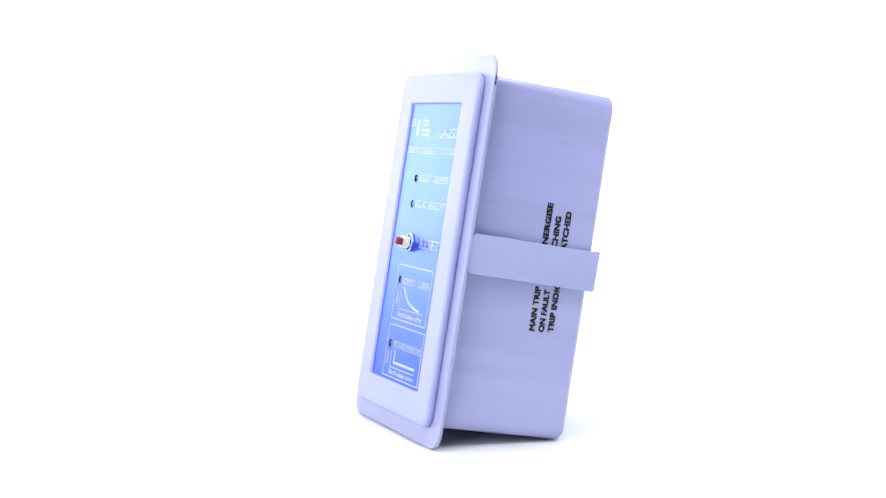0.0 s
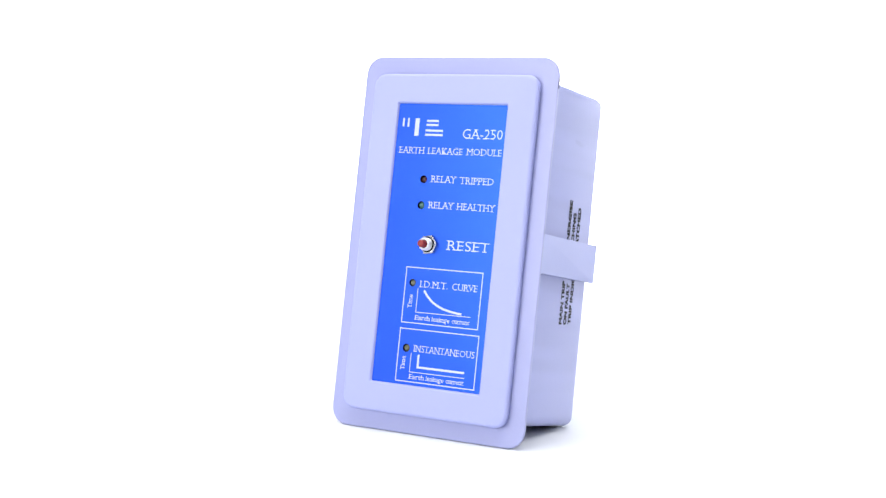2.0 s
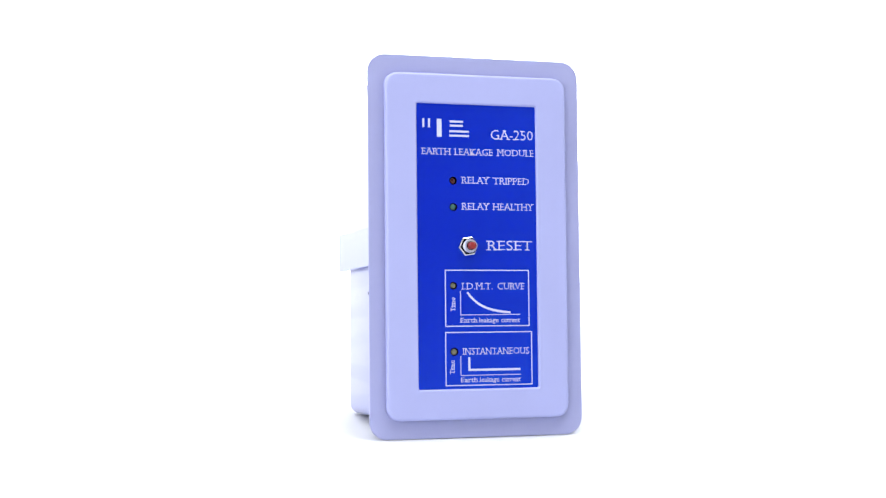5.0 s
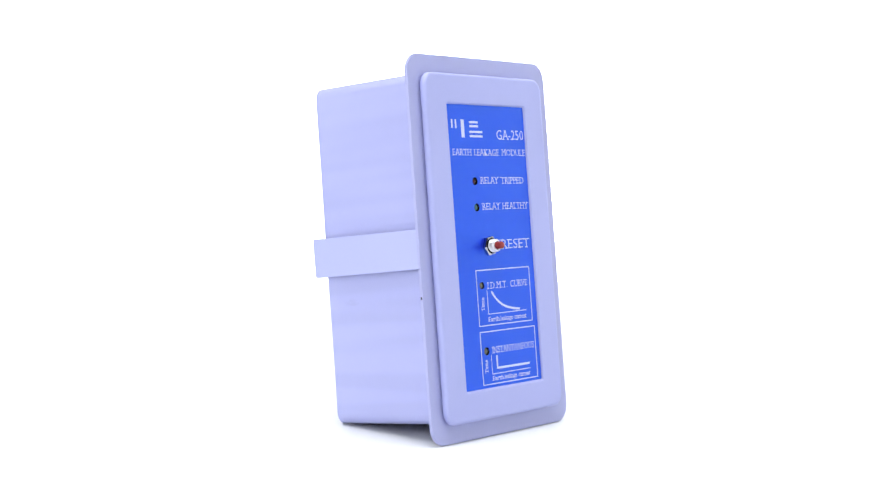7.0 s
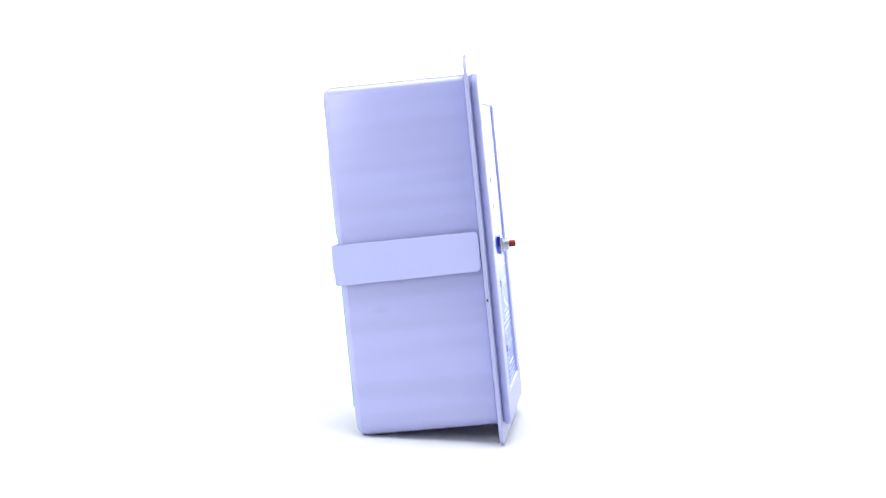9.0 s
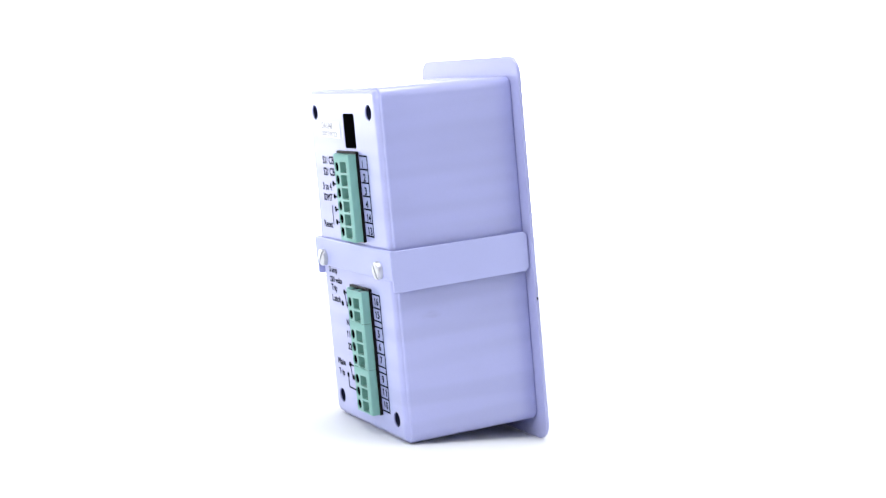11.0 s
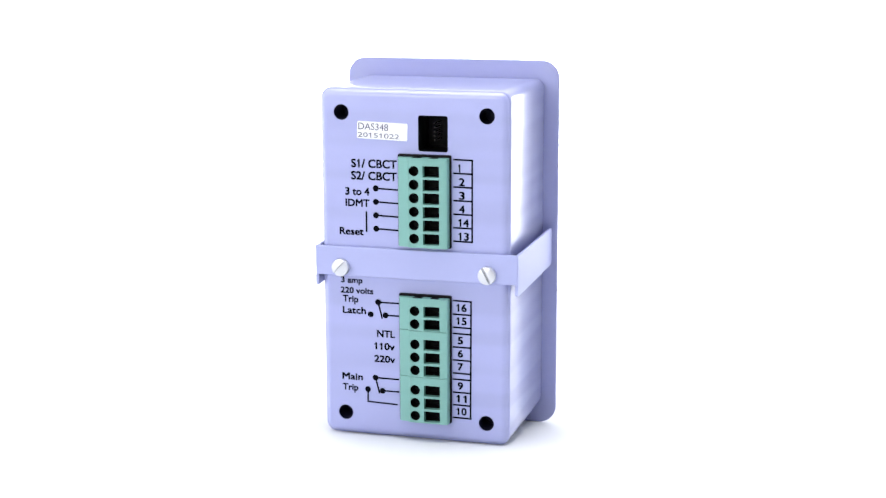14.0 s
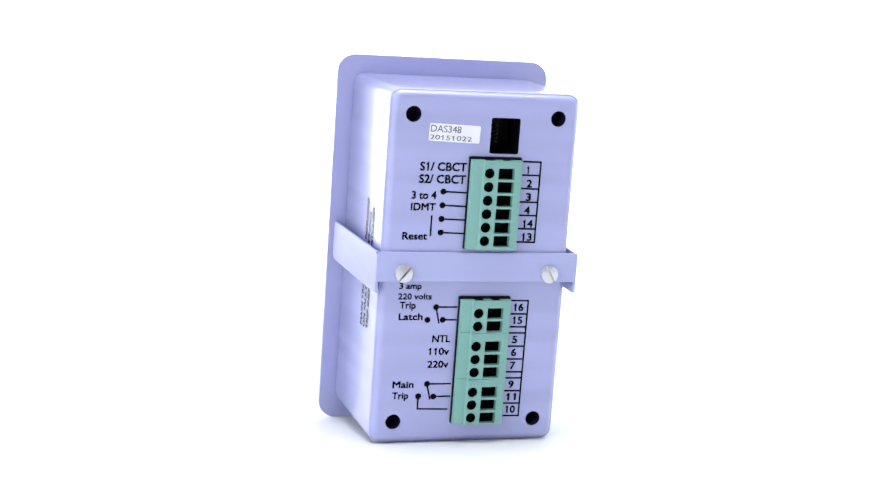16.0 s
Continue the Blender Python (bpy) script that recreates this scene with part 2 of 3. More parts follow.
def strokes(face, out, segs, width, mat, parent, name="printed_line", dots=(), dot=1.1):
    """Straight printed lines (x0, z0, x1, z1) and round dots, on a face as it is read."""
    bm = bmesh.new()
    for x0, z0, x1, z1 in segs:
        d = Vector((x1 - x0, z1 - z0))
        d.normalize()
        s = Vector((-d.y, d.x)) * width / 2
        e = d * width / 2
        ps = [(x0 - e.x + s.x, z0 - e.y + s.y), (x0 - e.x - s.x, z0 - e.y - s.y), (x1 + e.x - s.x, z1 + e.y - s.y), (x1 + e.x + s.x, z1 + e.y + s.y)]
        low = [bm.verts.new((p[0] * MM, p[1] * MM, 0)) for p in ps]
        top = [bm.verts.new((p[0] * MM, p[1] * MM, 0.04 * MM)) for p in ps]
        bm.faces.new(top)
        for i in range(4):
            bm.faces.new((low[i], low[(i + 1) % 4], top[(i + 1) % 4], top[i]))
    for x, z in dots:
        ring = [bm.verts.new(((x + dot * math.cos(i * math.pi / 10)) * MM, (z + dot * math.sin(i * math.pi / 10)) * MM, 0.05 * MM)) for i in range(20)]
        bm.faces.new(ring)
    bm.transform(face_matrix(face, out))
    return part(name, bm, mat, parent, smooth=False)


def ribbon(face, out, pts, width, mat, parent, name):
    bm = bmesh.new()
    left, right = [], []
    for i, (x, z) in enumerate(pts):
        a, b = pts[max(0, i - 1)], pts[min(len(pts) - 1, i + 1)]
        d = Vector((b[0] - a[0], b[1] - a[1])).normalized() * width / 2
        left.append(bm.verts.new(((x - d.y) * MM, (z + d.x) * MM, 0)))
        right.append(bm.verts.new(((x + d.y) * MM, (z - d.x) * MM, 0)))
    for i in range(len(pts) - 1):
        bm.faces.new((left[i], right[i], right[i + 1], left[i + 1]))
    bm.transform(face_matrix(face, out))
    return part(name, bm, mat, parent, smooth=False)


# ---- the place: table, backdrop and the diffusers round it ----
def plain(name, bm, mat, label, kind="structure"):
    return tagged(new(name, finish(name, bm, mat, smooth=False)), label=label, category=name.split("_")[0], kind=kind)


M = 1000
plain("table", box(-0.997 * M, 0.997 * M, -0.9 * M, 0.617 * M, -25, 0), TABLE, "glossy white tabletop under the relay module")
plain("backdrop", box(-0.88 * M, 0.88 * M, 0.62 * M, 0.64 * M, -0.10 * M, 0.30 * M), GLOW, "bright white backdrop panel behind the table, with an added glow")
plain("wall_north", box(-1.0 * M, 1.0 * M, 0.645 * M, 0.66 * M, -0.75 * M, 1.3 * M), FABRIC, "white diffuser fabric wall behind the table")
plain("wall_west", box(-1.02 * M, -1.0 * M, -0.9 * M, 0.66 * M, -0.75 * M, 1.3 * M), FABRIC, "white diffuser fabric wall beside the table")
plain("wall_east", box(1.0 * M, 1.02 * M, -0.9 * M, 0.66 * M, -0.75 * M, 1.3 * M), FABRIC, "white diffuser fabric wall beside the table")
plain("ceiling", box(-1.0 * M, 1.0 * M, -0.5 * M, 0.643 * M, 1.3 * M, 1.32 * M), FABRIC, "white diffuser fabric ceiling over the table")
plain("wall_south", box(-1.6 * M, 1.6 * M, -1.62 * M, -1.6 * M, -0.75 * M, 1.8 * M), DARK, "dark plain studio wall")
plain("wall_southwest", box(-1.62 * M, -1.6 * M, -1.62 * M, 1.0 * M, -0.75 * M, 1.8 * M), DARK, "dark plain studio wall")
plain("wall_southeast", box(1.6 * M, 1.62 * M, -1.62 * M, 1.0 * M, -0.75 * M, 1.8 * M), DARK, "dark plain studio wall")
plain("wall_far_north", box(-1.62 * M, 1.62 * M, 1.0 * M, 1.02 * M, -0.75 * M, 1.8 * M), DARK, "dark plain studio wall")
plain("ceiling_studio", box(-1.62 * M, 1.62 * M, -1.62 * M, 1.02 * M, 1.8 * M, 1.82 * M), DARK, "dark plain studio ceiling")
plain("floor", box(-1.62 * M, 1.62 * M, -1.62 * M, 1.02 * M, -0.77 * M, -0.75 * M), DARK, "dark plain studio floor")


# ---- the relay module; x across the face, y into its depth, z up, in its own space ----
def hexagon(cx, cz, r, spin=0.0):
    return [(cx + r * math.cos(radians(60 * i + spin)), cz + r * math.sin(radians(60 * i + spin))) for i in range(6)]


def relay_module():
    unit = tagged(new("relay_module"), "pale lavender plastic relay with blue front panel leaning back on table",
                  "relay", kind="thing")

    # front plate and raised bezel
    part("flange", slab(rrect(43.5, 73.95, 7.0, cx=0.25, cz=0.05), 3.6, 2.2, 0.3), PAINT, unit, "greyish painted flange plate with rounded corners")
    for x0, x1, z0, z1 in ((43.4, 43.77, 62.2, 66.2), (-43.3, -43.0, -18.6, -17.6)):
        part("dark_mark", slab(rrect((x1 - x0) / 2, (z1 - z0) / 2, 0.1, 3, (x0 + x1) / 2, (z0 + z1) / 2), 2.6, 3.2, 0.02), DARK, unit, "small dark mark on the flange edge")
    steps = [(36.3, 66.0, 4.6, 2.25), (36.3, 66.0, 4.6, 1.65), (37.0, 66.7, 5.2, 1.5), (37.1, 66.8, 5.2, 1.35), (37.1, 66.8, 5.2, 0.4)]
    for a in (15, 30, 45, 60, 75, 90):
        s, c = math.sin(radians(a)), math.cos(radians(a))
        steps.append((37.1 - 1.2 * (1 - c), 66.8 - 1.2 * (1 - c), 5.2 - 1.2 * (1 - c), 0.4 - 1.2 * s))
    steps += [(35.5, 65.2, 3.7, -0.8), (25.4, 56.0, 1.1, -0.8), (25.1, 55.7, 1.0, -0.8), (24.95, 55.55, 0.9, -0.72), (24.5, 55.1, 0.6, -0.1), (24.45, 55.05, 0.6, 0.4)]
    loops = [at_depth(rrect(hw, hh, r), y) for hw, hh, r, y in steps]
    part("bezel", loft(bmesh.new(), loops, False, False), PLASTIC, unit, "lavender moulded bezel with soft edges")
    panel = part("front_panel", slab(rrect(24.4, 55.0, 0.6), 0.9, 0.0, 0.05), BLUE, unit, "deep blue printed front panel")
    front_print(panel)

    # indicator lamps, unlit
    for x, z, mat, r, label in ((-9.85, 25.3, LED_RED, 1.45, "dark red unlit indicator"), (-9.85, 15.1, LED_GREEN, 1.45, "dark green unlit indicator"),
                                (-10.15, -15.3, LED_YELLOW, 1.35, "dull amber unlit indicator"), (-10.0, -40.8, LED_YELLOW, 1.5, "dull amber unlit indicator")):
        cut(panel, lathe([(r + 0.12, -0.5), (r + 0.12, 1.5)], x, z, 24))
        led = part("indicator", lathe([(r - 0.12, 2.1), (r - 0.12, 1.1), (r * 0.84, 0.6), (r * 0.66, 0.34), (r * 0.38, 0.18), (r * 0.1, 0.12)], x, z, 20, False), mat, unit, label)
        part("indicator_hole", lathe([(r + 0.1, 0.06), (r + 0.1, 2.0), (r - 0.3, 2.05)], x, z, 24, False, False), BLACK, led)

    # reset push button
    bx, bz = -4.2, -0.1
    button = tagged(new("reset_button"), "red push button in a plated hexagon nut")
    button.parent = unit
    bm = bmesh.new()
    loft(bm, [at_depth(hexagon(bx, bz, r, 8), y) for r, y in ((3.9, -0.02), (3.98, -0.2), (3.98, -1.3), (3.5, -1.65), (2.9, -1.7))])
    part("nut", bm, STEEL, button, sharp=25)
    part("nut_recess", lathe([(3.05, -1.72), (3.0, -1.76), (2.4, -1.76)], bx, bz, 28, False, False), BLACK, button, "dark ring between nut and barrel")
    thread = [(2.45, -1.7)]
    for i in range(4):
        thread += [(2.3, -2.0 - 0.55 * i), (2.55, -2.25 - 0.55 * i)]
    thread += [(2.5, -4.1), (2.3, -4.4), (1.75, -4.45), (1.68, -4.0)]
    part("threaded_barrel", lathe(thread, bx, bz), ZINC, button, sharp=50)
    part("barrel_gap", lathe([(1.66, -4.02), (1.62, -4.05), (1.3, -4.05)], bx, bz), BLACK, button)
    part("button_cap", lathe([(1.4, -3.9), (1.42, -6.5), (1.32, -6.8), (1.05, -7.0), (0.3, -7.05)], bx, bz), RED, button, "dull red plastic cap")

    # moulded housing behind the flange
    steps = [(36.7, 65.8, 3.2, 3.4, 0.35), (36.7, 65.8, 3.2, 4.1, 0.35), (37.3, 66.4, 3.6, 4.3, 0.35), (37.4, 66.5, 3.6, 4.6, 0.35), (36.5, 66.9, 4.0, 55.9, 0.35), (36.5, 66.9, 4.0, 56.2, 0.35)]
    # a tight rim, a shallow groove and the rounded edge of the back cover
    edge = [(0.9 * (1 - math.cos(radians(a))), 56.2 + 0.9 * math.sin(radians(a))) for a in (15, 30, 45, 58)]
    edge += [(0.55, 56.98), (0.74, 57.1), (0.84, 57.28), (0.9, 57.4)]
    edge += [(0.9 + 2.4 * (math.cos(radians(25)) - math.cos(radians(a))), 57.4 + 2.4 * (math.sin(radians(a)) - math.sin(radians(25)))) for a in (34, 43, 52, 61, 70, 80, 90)]
    steps += [(36.5 - d, 66.9 - d, 4.0 - 0.7 * d, y, 0.35) for d, y in edge]
    steps.append((33.0, 63.4, 1.6, 58.8, 0.35))
    housing = part("housing", loft(bmesh.new(), [at_depth(rrect(hw, hh, r, cz=cz), y) for hw, hh, r, y, cz in steps]), MOULDED, unit,
                   "lavender moulded housing with rounded corners")
    tool = bmesh.new()
    wells = [(sx * 27.9, sz + LIFT) for sx in (1, -1) for sz in (57.7, -58.4)]
    for x, z in wells:
        loft(tool, [[(x + r * math.cos(i * math.pi / 16), y, z + r * math.sin(i * math.pi / 16)) for i in range(32)] for r, y in ((2.95, 48.0), (2.95, 62.0))])
    loft(tool, [at_depth(rrect(5.65, 6.65, 0.8, 4, -7.5, 50.7 + LIFT), y) for y in (44.0, 62.0)])
    for z0, z1 in ((8.6, 42.3), (-59.0, -10.4)):
        bar(tool, -14.1, 5.4, 54.0, 62.0, z0 + LIFT, z1 + LIFT)
    cut(housing, tool)
    # Dark liners put the wells' inner shade into colour.
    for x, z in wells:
        part("screw_well_shade", lathe([(2.92, 58.3), (2.92, 49.0), (0.3, 48.9)], x, z, 32, False, True), WELL, housing, "dark navy lining painted as shade in the screw well")
    loops = [at_depth(rrect(5.6, 6.6, 0.8, 4, -7.5, 50.7 + LIFT), y) for y in (58.6, 45.0)]
    socket = part("socket", loft(bmesh.new(), loops, False, True), BLACK, housing, "black square socket opening")
    for k in range(5):
        z = 47.4 + LIFT + 1.55 * k
        part("socket_pin", box(-6.6, -6.2, 45.2, 52.5, z, z + 0.35), PIN, socket)
    back_print(housing)

    # terminal blocks in black headers
    terminal_row(unit, 43.0, 8.3, [(42.05, 8.7, [37.3 - 5.05 * i for i in range(6)])])
    terminal_row(unit, -9.7, -59.2, [(-10.65, -22.95, [-15.5, -20.5]), (-23.15, -40.95, [-28.3, -33.35, -38.4]), (-41.15, -58.9, [-46.1, -51.15, -56.2])])
    bracket(unit)
    sticker(unit)
    return unit


SLOTS = ((-3.8, 0.2), (-10.2, -6.6))  # latch slots along a block's top edge


def terminal_row(unit, top, foot, blocks):
    header = part("terminal_header", slab(rrect(10.15, (top - foot) / 2, 0.5, 3, -4.4, (top + foot) / 2 + LIFT), 58.6, 59.9, 0.2), BLACK, unit, "black plastic header")
    cut(header, box(-14.05, 5.38, 57.0, 61.0, blocks[-1][1] + LIFT - 0.05, blocks[0][0] + LIFT + 0.05))
    for hi, lo, cells in blocks:
        hi, lo, cells = hi + LIFT, lo + LIFT, [z + LIFT for z in cells]
        bm = bmesh.new()
        # stepped section: low shoulder beside the screw openings, main face in front
        prof = [(5.3, 55.0), (5.3, 60.9), (4.9, 61.5), (4.0, 61.75), (1.35, 62.1), (1.15, 62.3), (1.0, 62.95), (0.75, 63.1), (0.5, 63.0), (-13.5, 63.0), (-13.85, 62.8), (-13.95, 62.5), (-13.95, 55.0)]
        ends = [[bm.verts.new((x * MM, y * MM, z * MM)) for x, y in prof] for z in (hi, lo)]
        for k in range(len(prof)):
            bm.faces.new((ends[0][k], ends[0][(k + 1) % len(prof)], ends[1][(k + 1) % len(prof)], ends[1][k]))
        bm.faces.new(ends[0])
        bm.faces.new(ends[1][::-1])
        block = part("terminal_block", bm, GREEN, unit, "pale green plug-in terminal block")
        tool = bmesh.new()
        for z in cells:
            loft(tool, [[(-1.25 + 1.92 * math.cos(k * math.pi / 12), y, z + 1.92 * math.sin(k * math.pi / 12)) for k in range(24)] for y in (58.4, 64.0)])
            bar(tool, -10.95, -4.7, 55.6, 64.0, z - 2.2, z + 2.0)
        if hi == blocks[0][0] + LIFT:
            for x0, x1 in SLOTS:
                bar(tool, x0, x1, 58.0, 62.2, hi - 1.0, hi + 1.0)
        cut(block, tool)
        if hi == blocks[0][0] + LIFT:
            for x0, x1 in SLOTS:
                part("latch_slot", box(x0 + 0.05, x1 - 0.05, 58.1, 61.6, hi - 0.95, hi - 0.3), BLACK, block, "black latch slot")
        # Black inserts stand for the depth shade in the green block's holes.
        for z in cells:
            part("screw_hole_shade", lathe([(1.88, 62.6), (1.88, 60.0), (1.7, 58.7), (0.2, 58.7)], -1.25, z, 24, False, True), BLACK, block, "black cup painted as shade in the screw opening")
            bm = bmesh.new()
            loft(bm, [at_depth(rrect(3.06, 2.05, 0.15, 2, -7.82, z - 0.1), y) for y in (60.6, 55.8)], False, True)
            part("wire_hole_shade", bm, BLACK, block, "black lining painted as shade in the wire opening")


def bracket(unit):
    strap = part("mounting_bracket", slab([(-40.0, 7.1 + LIFT), (-40.0, -4.1 + LIFT), (38.5, -4.1 + LIFT), (38.5, 7.1 + LIFT)], 59.2, 60.4, 0.4), STRAP, unit, "lavender painted steel strap round the housing")
    for s in (1, -1):
        # an arm lies along the housing's side and splays outward to the flange
        outline = [(60.0, 6.9), (60.0, -8.0), (59.2, -8.4), (5.6, -7.2), (4.2, -5.7), (4.2, 6.4), (5.4, 7.7)]
        bm = bmesh.new()
        rings = []
        for off in (0.0, 0.12, 1.0, 1.12):
            ins = 0.0 if off in (0.12, 1.0) else 0.12
            ring = []
            for y, z in outline:
                x = (38.6 if s > 0 else 40.1) + (60.2 - y) / 56.0 * (3.2 if s > 0 else 1.1) - 1.12 + off
                ring.append((s * x, y - ins * (1 if y > 30 else -1), z + LIFT * (y - 4.2) / 56.0 - ins * (1 if z > 0 else -1)))
            rings.append(ring)
        loft(bm, rings)
        part("bracket_arm", bm, STRAP, strap)
    part("dark_mark", box(38.2, 38.66, 59.3, 60.1, 6.9, 7.5), DARK, strap, "dark chipped paint corner")
    for x, spin in ((28.3, 50), (-28.6, 118)):
        screw = part("screw", lathe([(2.0, 60.3), (3.35, 60.35), (3.4, 60.6), (3.4, 61.8), (3.2, 62.2), (2.8, 62.4), (0.2, 62.5)], x, -0.8 + LIFT, 32), ZINC, strap, "slotted pale zinc cheese-head screw")
        tool = bmesh.new()
        bar(tool, -4, 4, 61.2, 63.5, -0.5, 0.5)
        tool.transform(Matrix.Translation((x * MM, 0, (-0.8 + LIFT) * MM)) @ Matrix.Rotation(radians(spin), 4, "Y"))
        cut(screw, tool)


def sticker(unit):
    bm = slab(rrect(9.75, 3.25, 0.6, 3), 0.0, 0.12, 0.03)
    bm.transform(Matrix.Translation((11.95 * MM, 58.83 * MM, (51.15 + LIFT) * MM)) @ Matrix.Rotation(radians(-1.8), 4, "Y"))
    tag = part("sticker", bm, STICKER, unit, "small white paper serial sticker")
    a = words("DAS348", "back", -21.2, 51.3, 11.6, 2.45, 59.02, FADED_INK, tag, 0.0)
    b = words("20151022", "back", -21.3, 48.5, 16.0, 1.7, 59.02, FADED_INK, tag, 0.0)
    for ob in (a, b):
        ob.data.transform(Matrix.Translation((11.95 * MM, 0, 51.15 * MM)) @ Matrix.Rotation(radians(-1.8), 4, "Y") @ Matrix.Translation((-11.95 * MM, 0, -51.15 * MM)))


def front_print(panel):
    def line(text, x0, x1, z, cap, bold=-0.011, lower=False, upright=0.0):
        words(text, "front", x0, z, x1 - x0, cap, 0.03, WHITE_INK, panel, bold, True, upright, "lettering", lower)
    # the maker's mark, as plain bars
    for x0, z0, x1, z1, w in ((-21.7, 46.2, -21.7, 48.8, 0.8), (-19.4, 46.2, -19.4, 48.8, 0.8), (-15.3, 43.2, -15.3, 48.2, 1.9),
                              (-10.6, 48.3, -6.0, 48.3, 0.8), (-10.6, 46.7, -6.0, 46.7, 0.8), (-10.8, 44.5, -3.6, 44.5, 0.8), (-10.8, 42.8, -3.6, 42.8, 0.8)):
        strokes("front", 0.03, [(x0, z0, x1, z1)], w, WHITE_INK, panel, "mark_bar")
    line("GA-250", 5.9, 23.4, 41.9, 3.5)
    line("EARTH", -22.3, -11.0, 35.4, 2.35)
    line("LEAKAGE", -9.0, 6.6, 35.4, 2.35)
    line("MODULE", 8.6, 23.7, 35.5, 2.35)
    line("RELAY", -6.2, 4.8, 24.4, 2.45)
    line("TRIPPED", 6.7, 21.5, 24.3, 2.45)
    line("RELAY", -6.2, 4.8, 14.2, 2.45)
    line("HEALTHY", 6.6, 23.1, 14.2, 2.45)
    line("RESET", 4.2, 22.5, -1.4, 3.45)
    line("I.D.M.T.", -6.5, 5.9, -16.7, 2.4)
    line("CURVE", 8.0, 19.1, -16.7, 2.4)
    line("INSTANTANEOUS", -6.4, 20.7, -41.8, 2.35)
    for z in (-29.5, -52.45):
        line("Earth", -7.4, -0.7, z, 1.15, 0.0, True)
        line("leakage", 0.3, 8.2, z, 1.15, 0.0, True)
        line("current", 9.3, 17.0, z, 1.15, 0.0, True)
    line("Time", -9.5, -4.2, -25.2, 1.2, 0.0, True, 90)
    line("Time", -10.0, -4.7, -49.3, 1.2, 0.0, True, 90)
    for x0, x1, z0, z1 in ((-13.4, 20.9, -30.9, -9.35), (-13.5, 21.85, -53.7, -33.3)):
        strokes("front", 0.03, [(x0, z0, x1, z0), (x1, z0, x1, z1), (x1, z1, x0, z1), (x0, z1, x0, z0)], 0.38, WHITE_INK, panel, "printed_frame")
    strokes("front", 0.03, [(-7.3, -17.4, -7.3, -26.6), (-7.3, -26.6, 17.1, -26.5)], 0.28, WHITE_INK, panel, "graph_axes")
    strokes("front", 0.03, [(-7.45, -42.6, -7.45, -49.9), (-7.45, -49.9, 17.1, -49.8)], 0.28, WHITE_INK, panel, "graph_axes")
    pts = []
    for i in range(25):
        s = i / 24
        pts.append((-4.5 + 17.7 * s, -25.75 + 7.9 * (math.exp(-3.1 * s) - math.exp(-3.1) * s)))
    ribbon("front", 0.04, pts, 0.85, WHITE_INK, panel, "graph_curve")
    strokes("front", 0.03, [(-4.0, -43.3, -4.0, -47.8), (-4.0, -47.8, 16.6, -47.8)], 0.85, WHITE_INK, panel, "graph_curve")


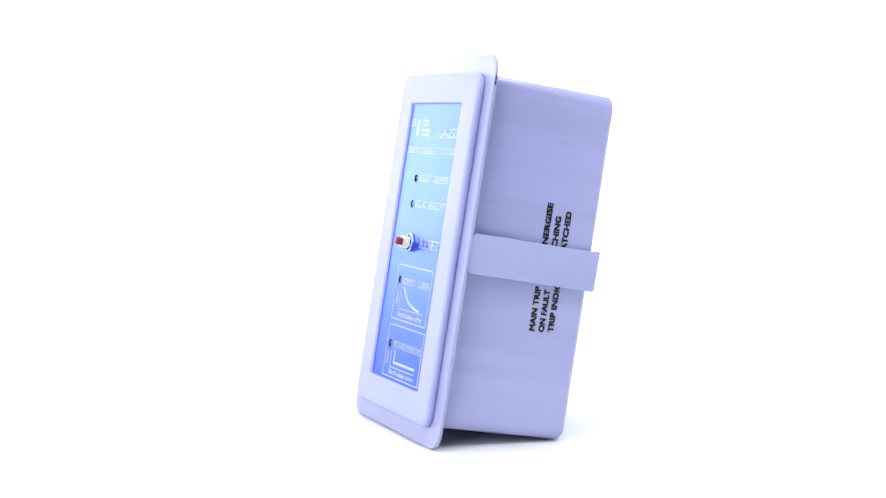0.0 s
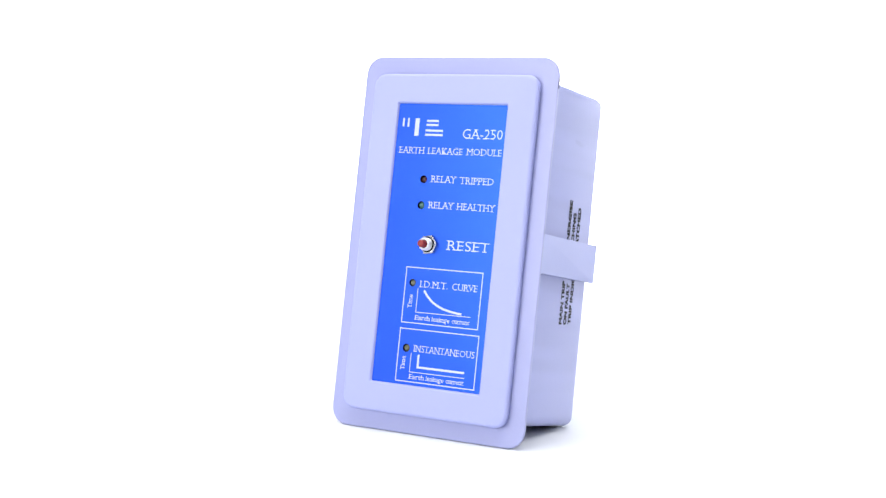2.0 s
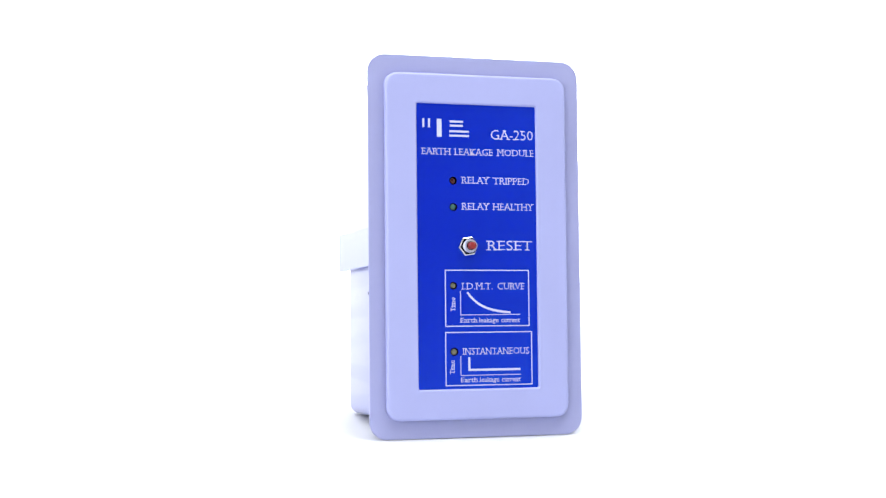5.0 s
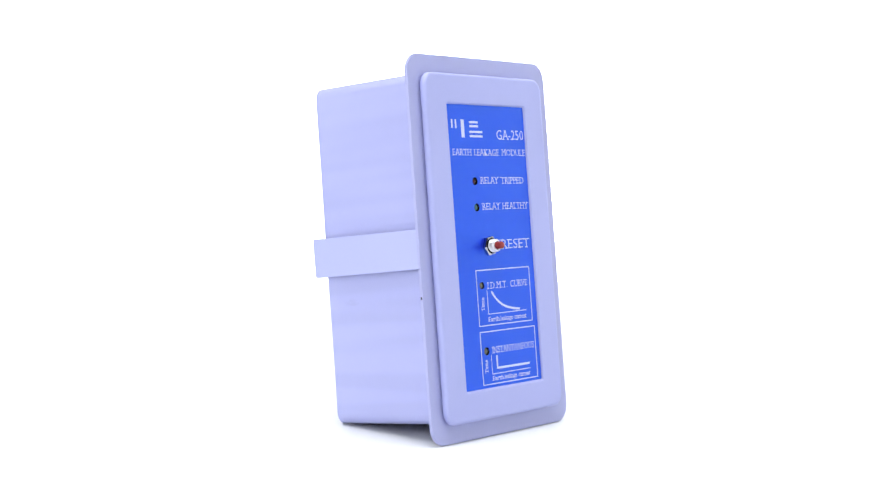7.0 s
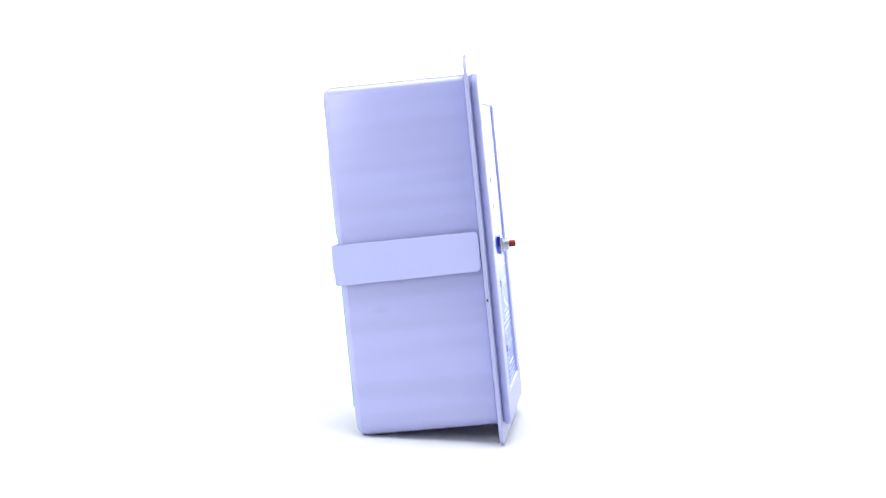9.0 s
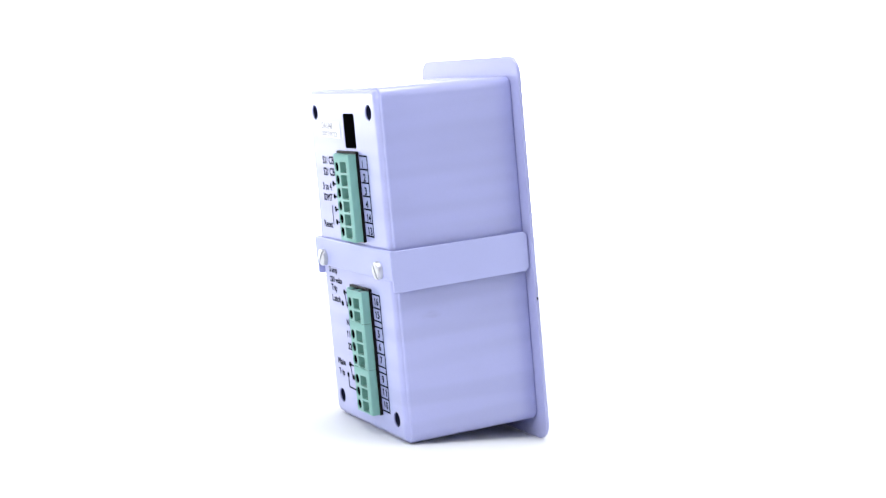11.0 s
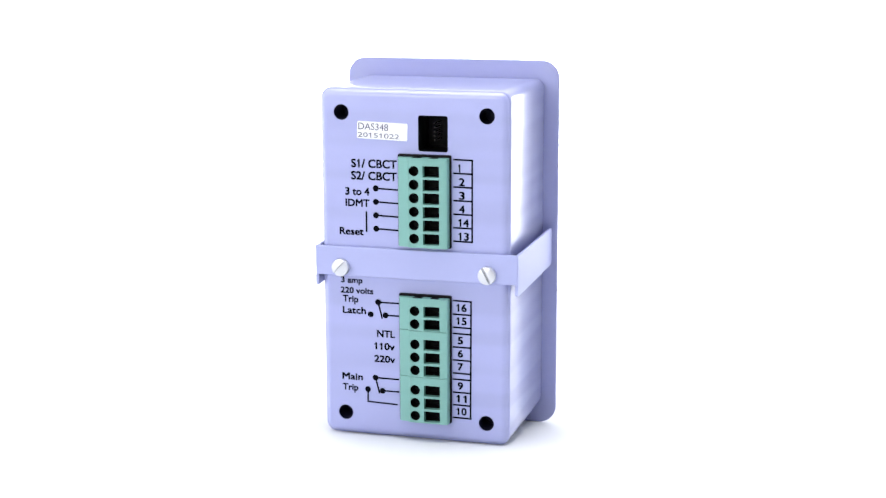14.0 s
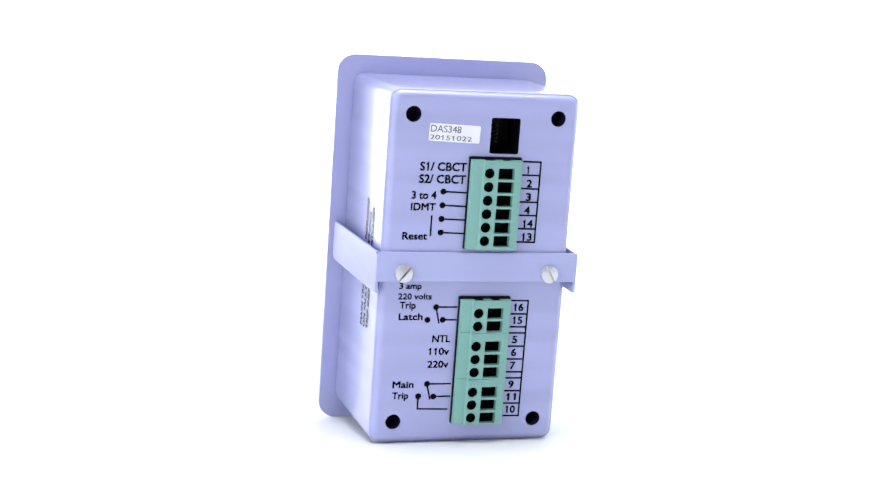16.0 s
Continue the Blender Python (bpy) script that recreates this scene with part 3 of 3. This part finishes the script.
def back_print(housing):
    O = 58.86

    def line(text, u0, u1, z, cap, bold=0.026):
        words(text, "back", -u0, z, u0 - u1, cap, O, BLACK_INK, housing, bold)

    def marks(segs, width=0.62, dots=(), name="printed_line"):
        strokes("back", O, [(-a, b, -c, d) for a, b, c, d in segs], width, BLACK_INK, housing, name, [(-x, z) for x, z in dots], 1.15)
    line("S1/ CBCT", 24.2, 6.4, 37.2, 3.2)
    line("S2/ CBCT", 24.3, 6.4, 32.6, 3.2)
    line("3 to 4", 26.7, 17.2, 26.7, 2.95)
    line("IDMT", 26.7, 17.2, 22.4, 2.85)
    line("Reset", 29.2, 19.7, 11.5, 2.8)
    for z in (29.6, 24.5, 19.4, 14.3):
        marks([(14.7, z, 5.9, z - 0.3)], 0.6, [(14.7, z)], "wiring_mark")
    marks([(18.5, 20.4, 18.5, 13.2)], 0.6)
    marks([(-15.5, 41.5 - 5.07 * i, -22.4, 41.4 - 5.07 * i) for i in range(7)] + [(-22.4, 41.4, -22.4, 10.95)], 0.62, name="terminal_grid")
    for i, t in enumerate(("1", "2", "3", "4", "14", "13")):
        wide = 0.5 if t == "1" else 2.2 if len(t) == 1 else 3.6
        line(t, -17.4 if len(t) == 1 else -17.6, -17.4 - wide if len(t) == 1 else -17.6 - wide, 36.75 - 5.07 * i + 0.1, 2.95)
    line("3 amp", 29.0, 20.4, -7.1, 2.35)
    line("220 volts", 29.2, 16.2, -11.1, 2.35)
    line("Trip", 28.4, 22.2, -14.6, 2.7)
    line("Latch", 28.5, 19.2, -19.0, 2.7)
    line("NTL", 14.9, 7.8, -27.6, 2.8)
    line("110v", 15.6, 7.9, -32.5, 2.75)
    line("220v", 16.1, 7.8, -37.5, 2.75)
    line("Main", 29.1, 20.8, -45.2, 2.7)
    line("Trip", 29.0, 22.7, -49.5, 2.7)
    marks([(14.3, -14.0, 6.3, -14.0), (14.3, -14.0, 12.8, -20.0), (11.4, -18.9, 6.2, -18.9)], 0.6, [(14.3, -14.0), (11.4, -18.9), (17.3, -18.9)], "wiring_mark")
    marks([(15.7, -43.7, 6.6, -43.8), (15.7, -43.7, 14.2, -49.6), (12.9, -48.7, 6.5, -48.7), (18.8, -48.5, 18.8, -53.4), (18.8, -53.4, 7.2, -53.8)], 0.6,
          [(15.7, -43.7), (12.9, -48.7), (18.8, -48.5)], "wiring_mark")
    rows = [-11.5, -16.7, -21.75, -24.15, -29.35, -34.4, -39.5, -41.9, -47.0, -51.95, -56.95]
    marks([(-15.2, z, -21.9, z - 0.1) for z in rows] + [(-22.0, -11.6, -21.8, -57.0)], 0.62, name="terminal_grid")
    for t, z in (("16", -15.6), ("15", -20.7), ("5", -28.2), ("6", -33.3), ("7", -38.4), ("9", -45.9), ("11", -50.9), ("10", -55.9)):
        one = len(t) == 1
        u0 = -16.8
        line(t, u0, u0 - (2.1 if one else 3.5), z, 2.9)
    # lines on the side wall, partly behind the strap
    for text, z0, z1, y in (("MAIN TRIP", -25.8, -8.6, 38.1), ("NERGISE", 7.4, 23.4, 37.9), ("ON FAULT", -25.8, -9.4, 42.2), ("CHING", 6.6, 18.8, 42.2),
                            ("TRIP INDIC", -25.5, -6.4, 46.2), ("ATCHED", 6.2, 21.2, 46.3)):
        words(text, "side", z0, -y, z1 - z0, 2.5, side_out(y), SIDE_INK, housing, 0.05)


def side_out(y):
    """How far the drafted side wall stands out at a depth, with a hair's gap for the print."""
    return 37.4 - (y - 3.8) / 52.2 * 0.9 + 0.16


module = relay_module()


# ---- the module turns steadily, with the table's axis at the origin ----
def motions():
    lean = Matrix.Translation((0.00281, -0.01786, 0.0)) @ turn("X", -7.615) @ turn("Y", -0.03) @ Matrix.Translation((0.0012, 0, 0))
    rows = [(0.0, -66.3), (0.5, -57.34), (1.0, -48.51), (1.5, -39.79), (2.0, -31.15), (2.5, -22.67), (3.0, -14.39), (3.5, -6.21), (4.0, 1.91), (4.5, 10.04), (5.0, 18.16), (5.5, 26.28), (6.0, 34.39), (6.5, 42.49), (7.0, 50.57), (7.5, 58.65), (8.0, 66.95), (8.5, 75.45), (9.0, 83.85), (9.5, 92.0), (10.0, 99.9), (10.5, 107.65), (11.0, 115.35), (11.5, 123.1), (12.0, 131.3), (12.5, 139.65), (13.0, 147.99), (13.5, 156.3), (14.0, 164.6), (14.5, 172.76), (15.0, 180.92), (15.5, 189.09), (16.0, 197.33)]
    walk(module, [(t, Matrix.Translation((0, 0, 0.07375)) @ turn("Z", a) @ lean) for t, a in rows])


motions()
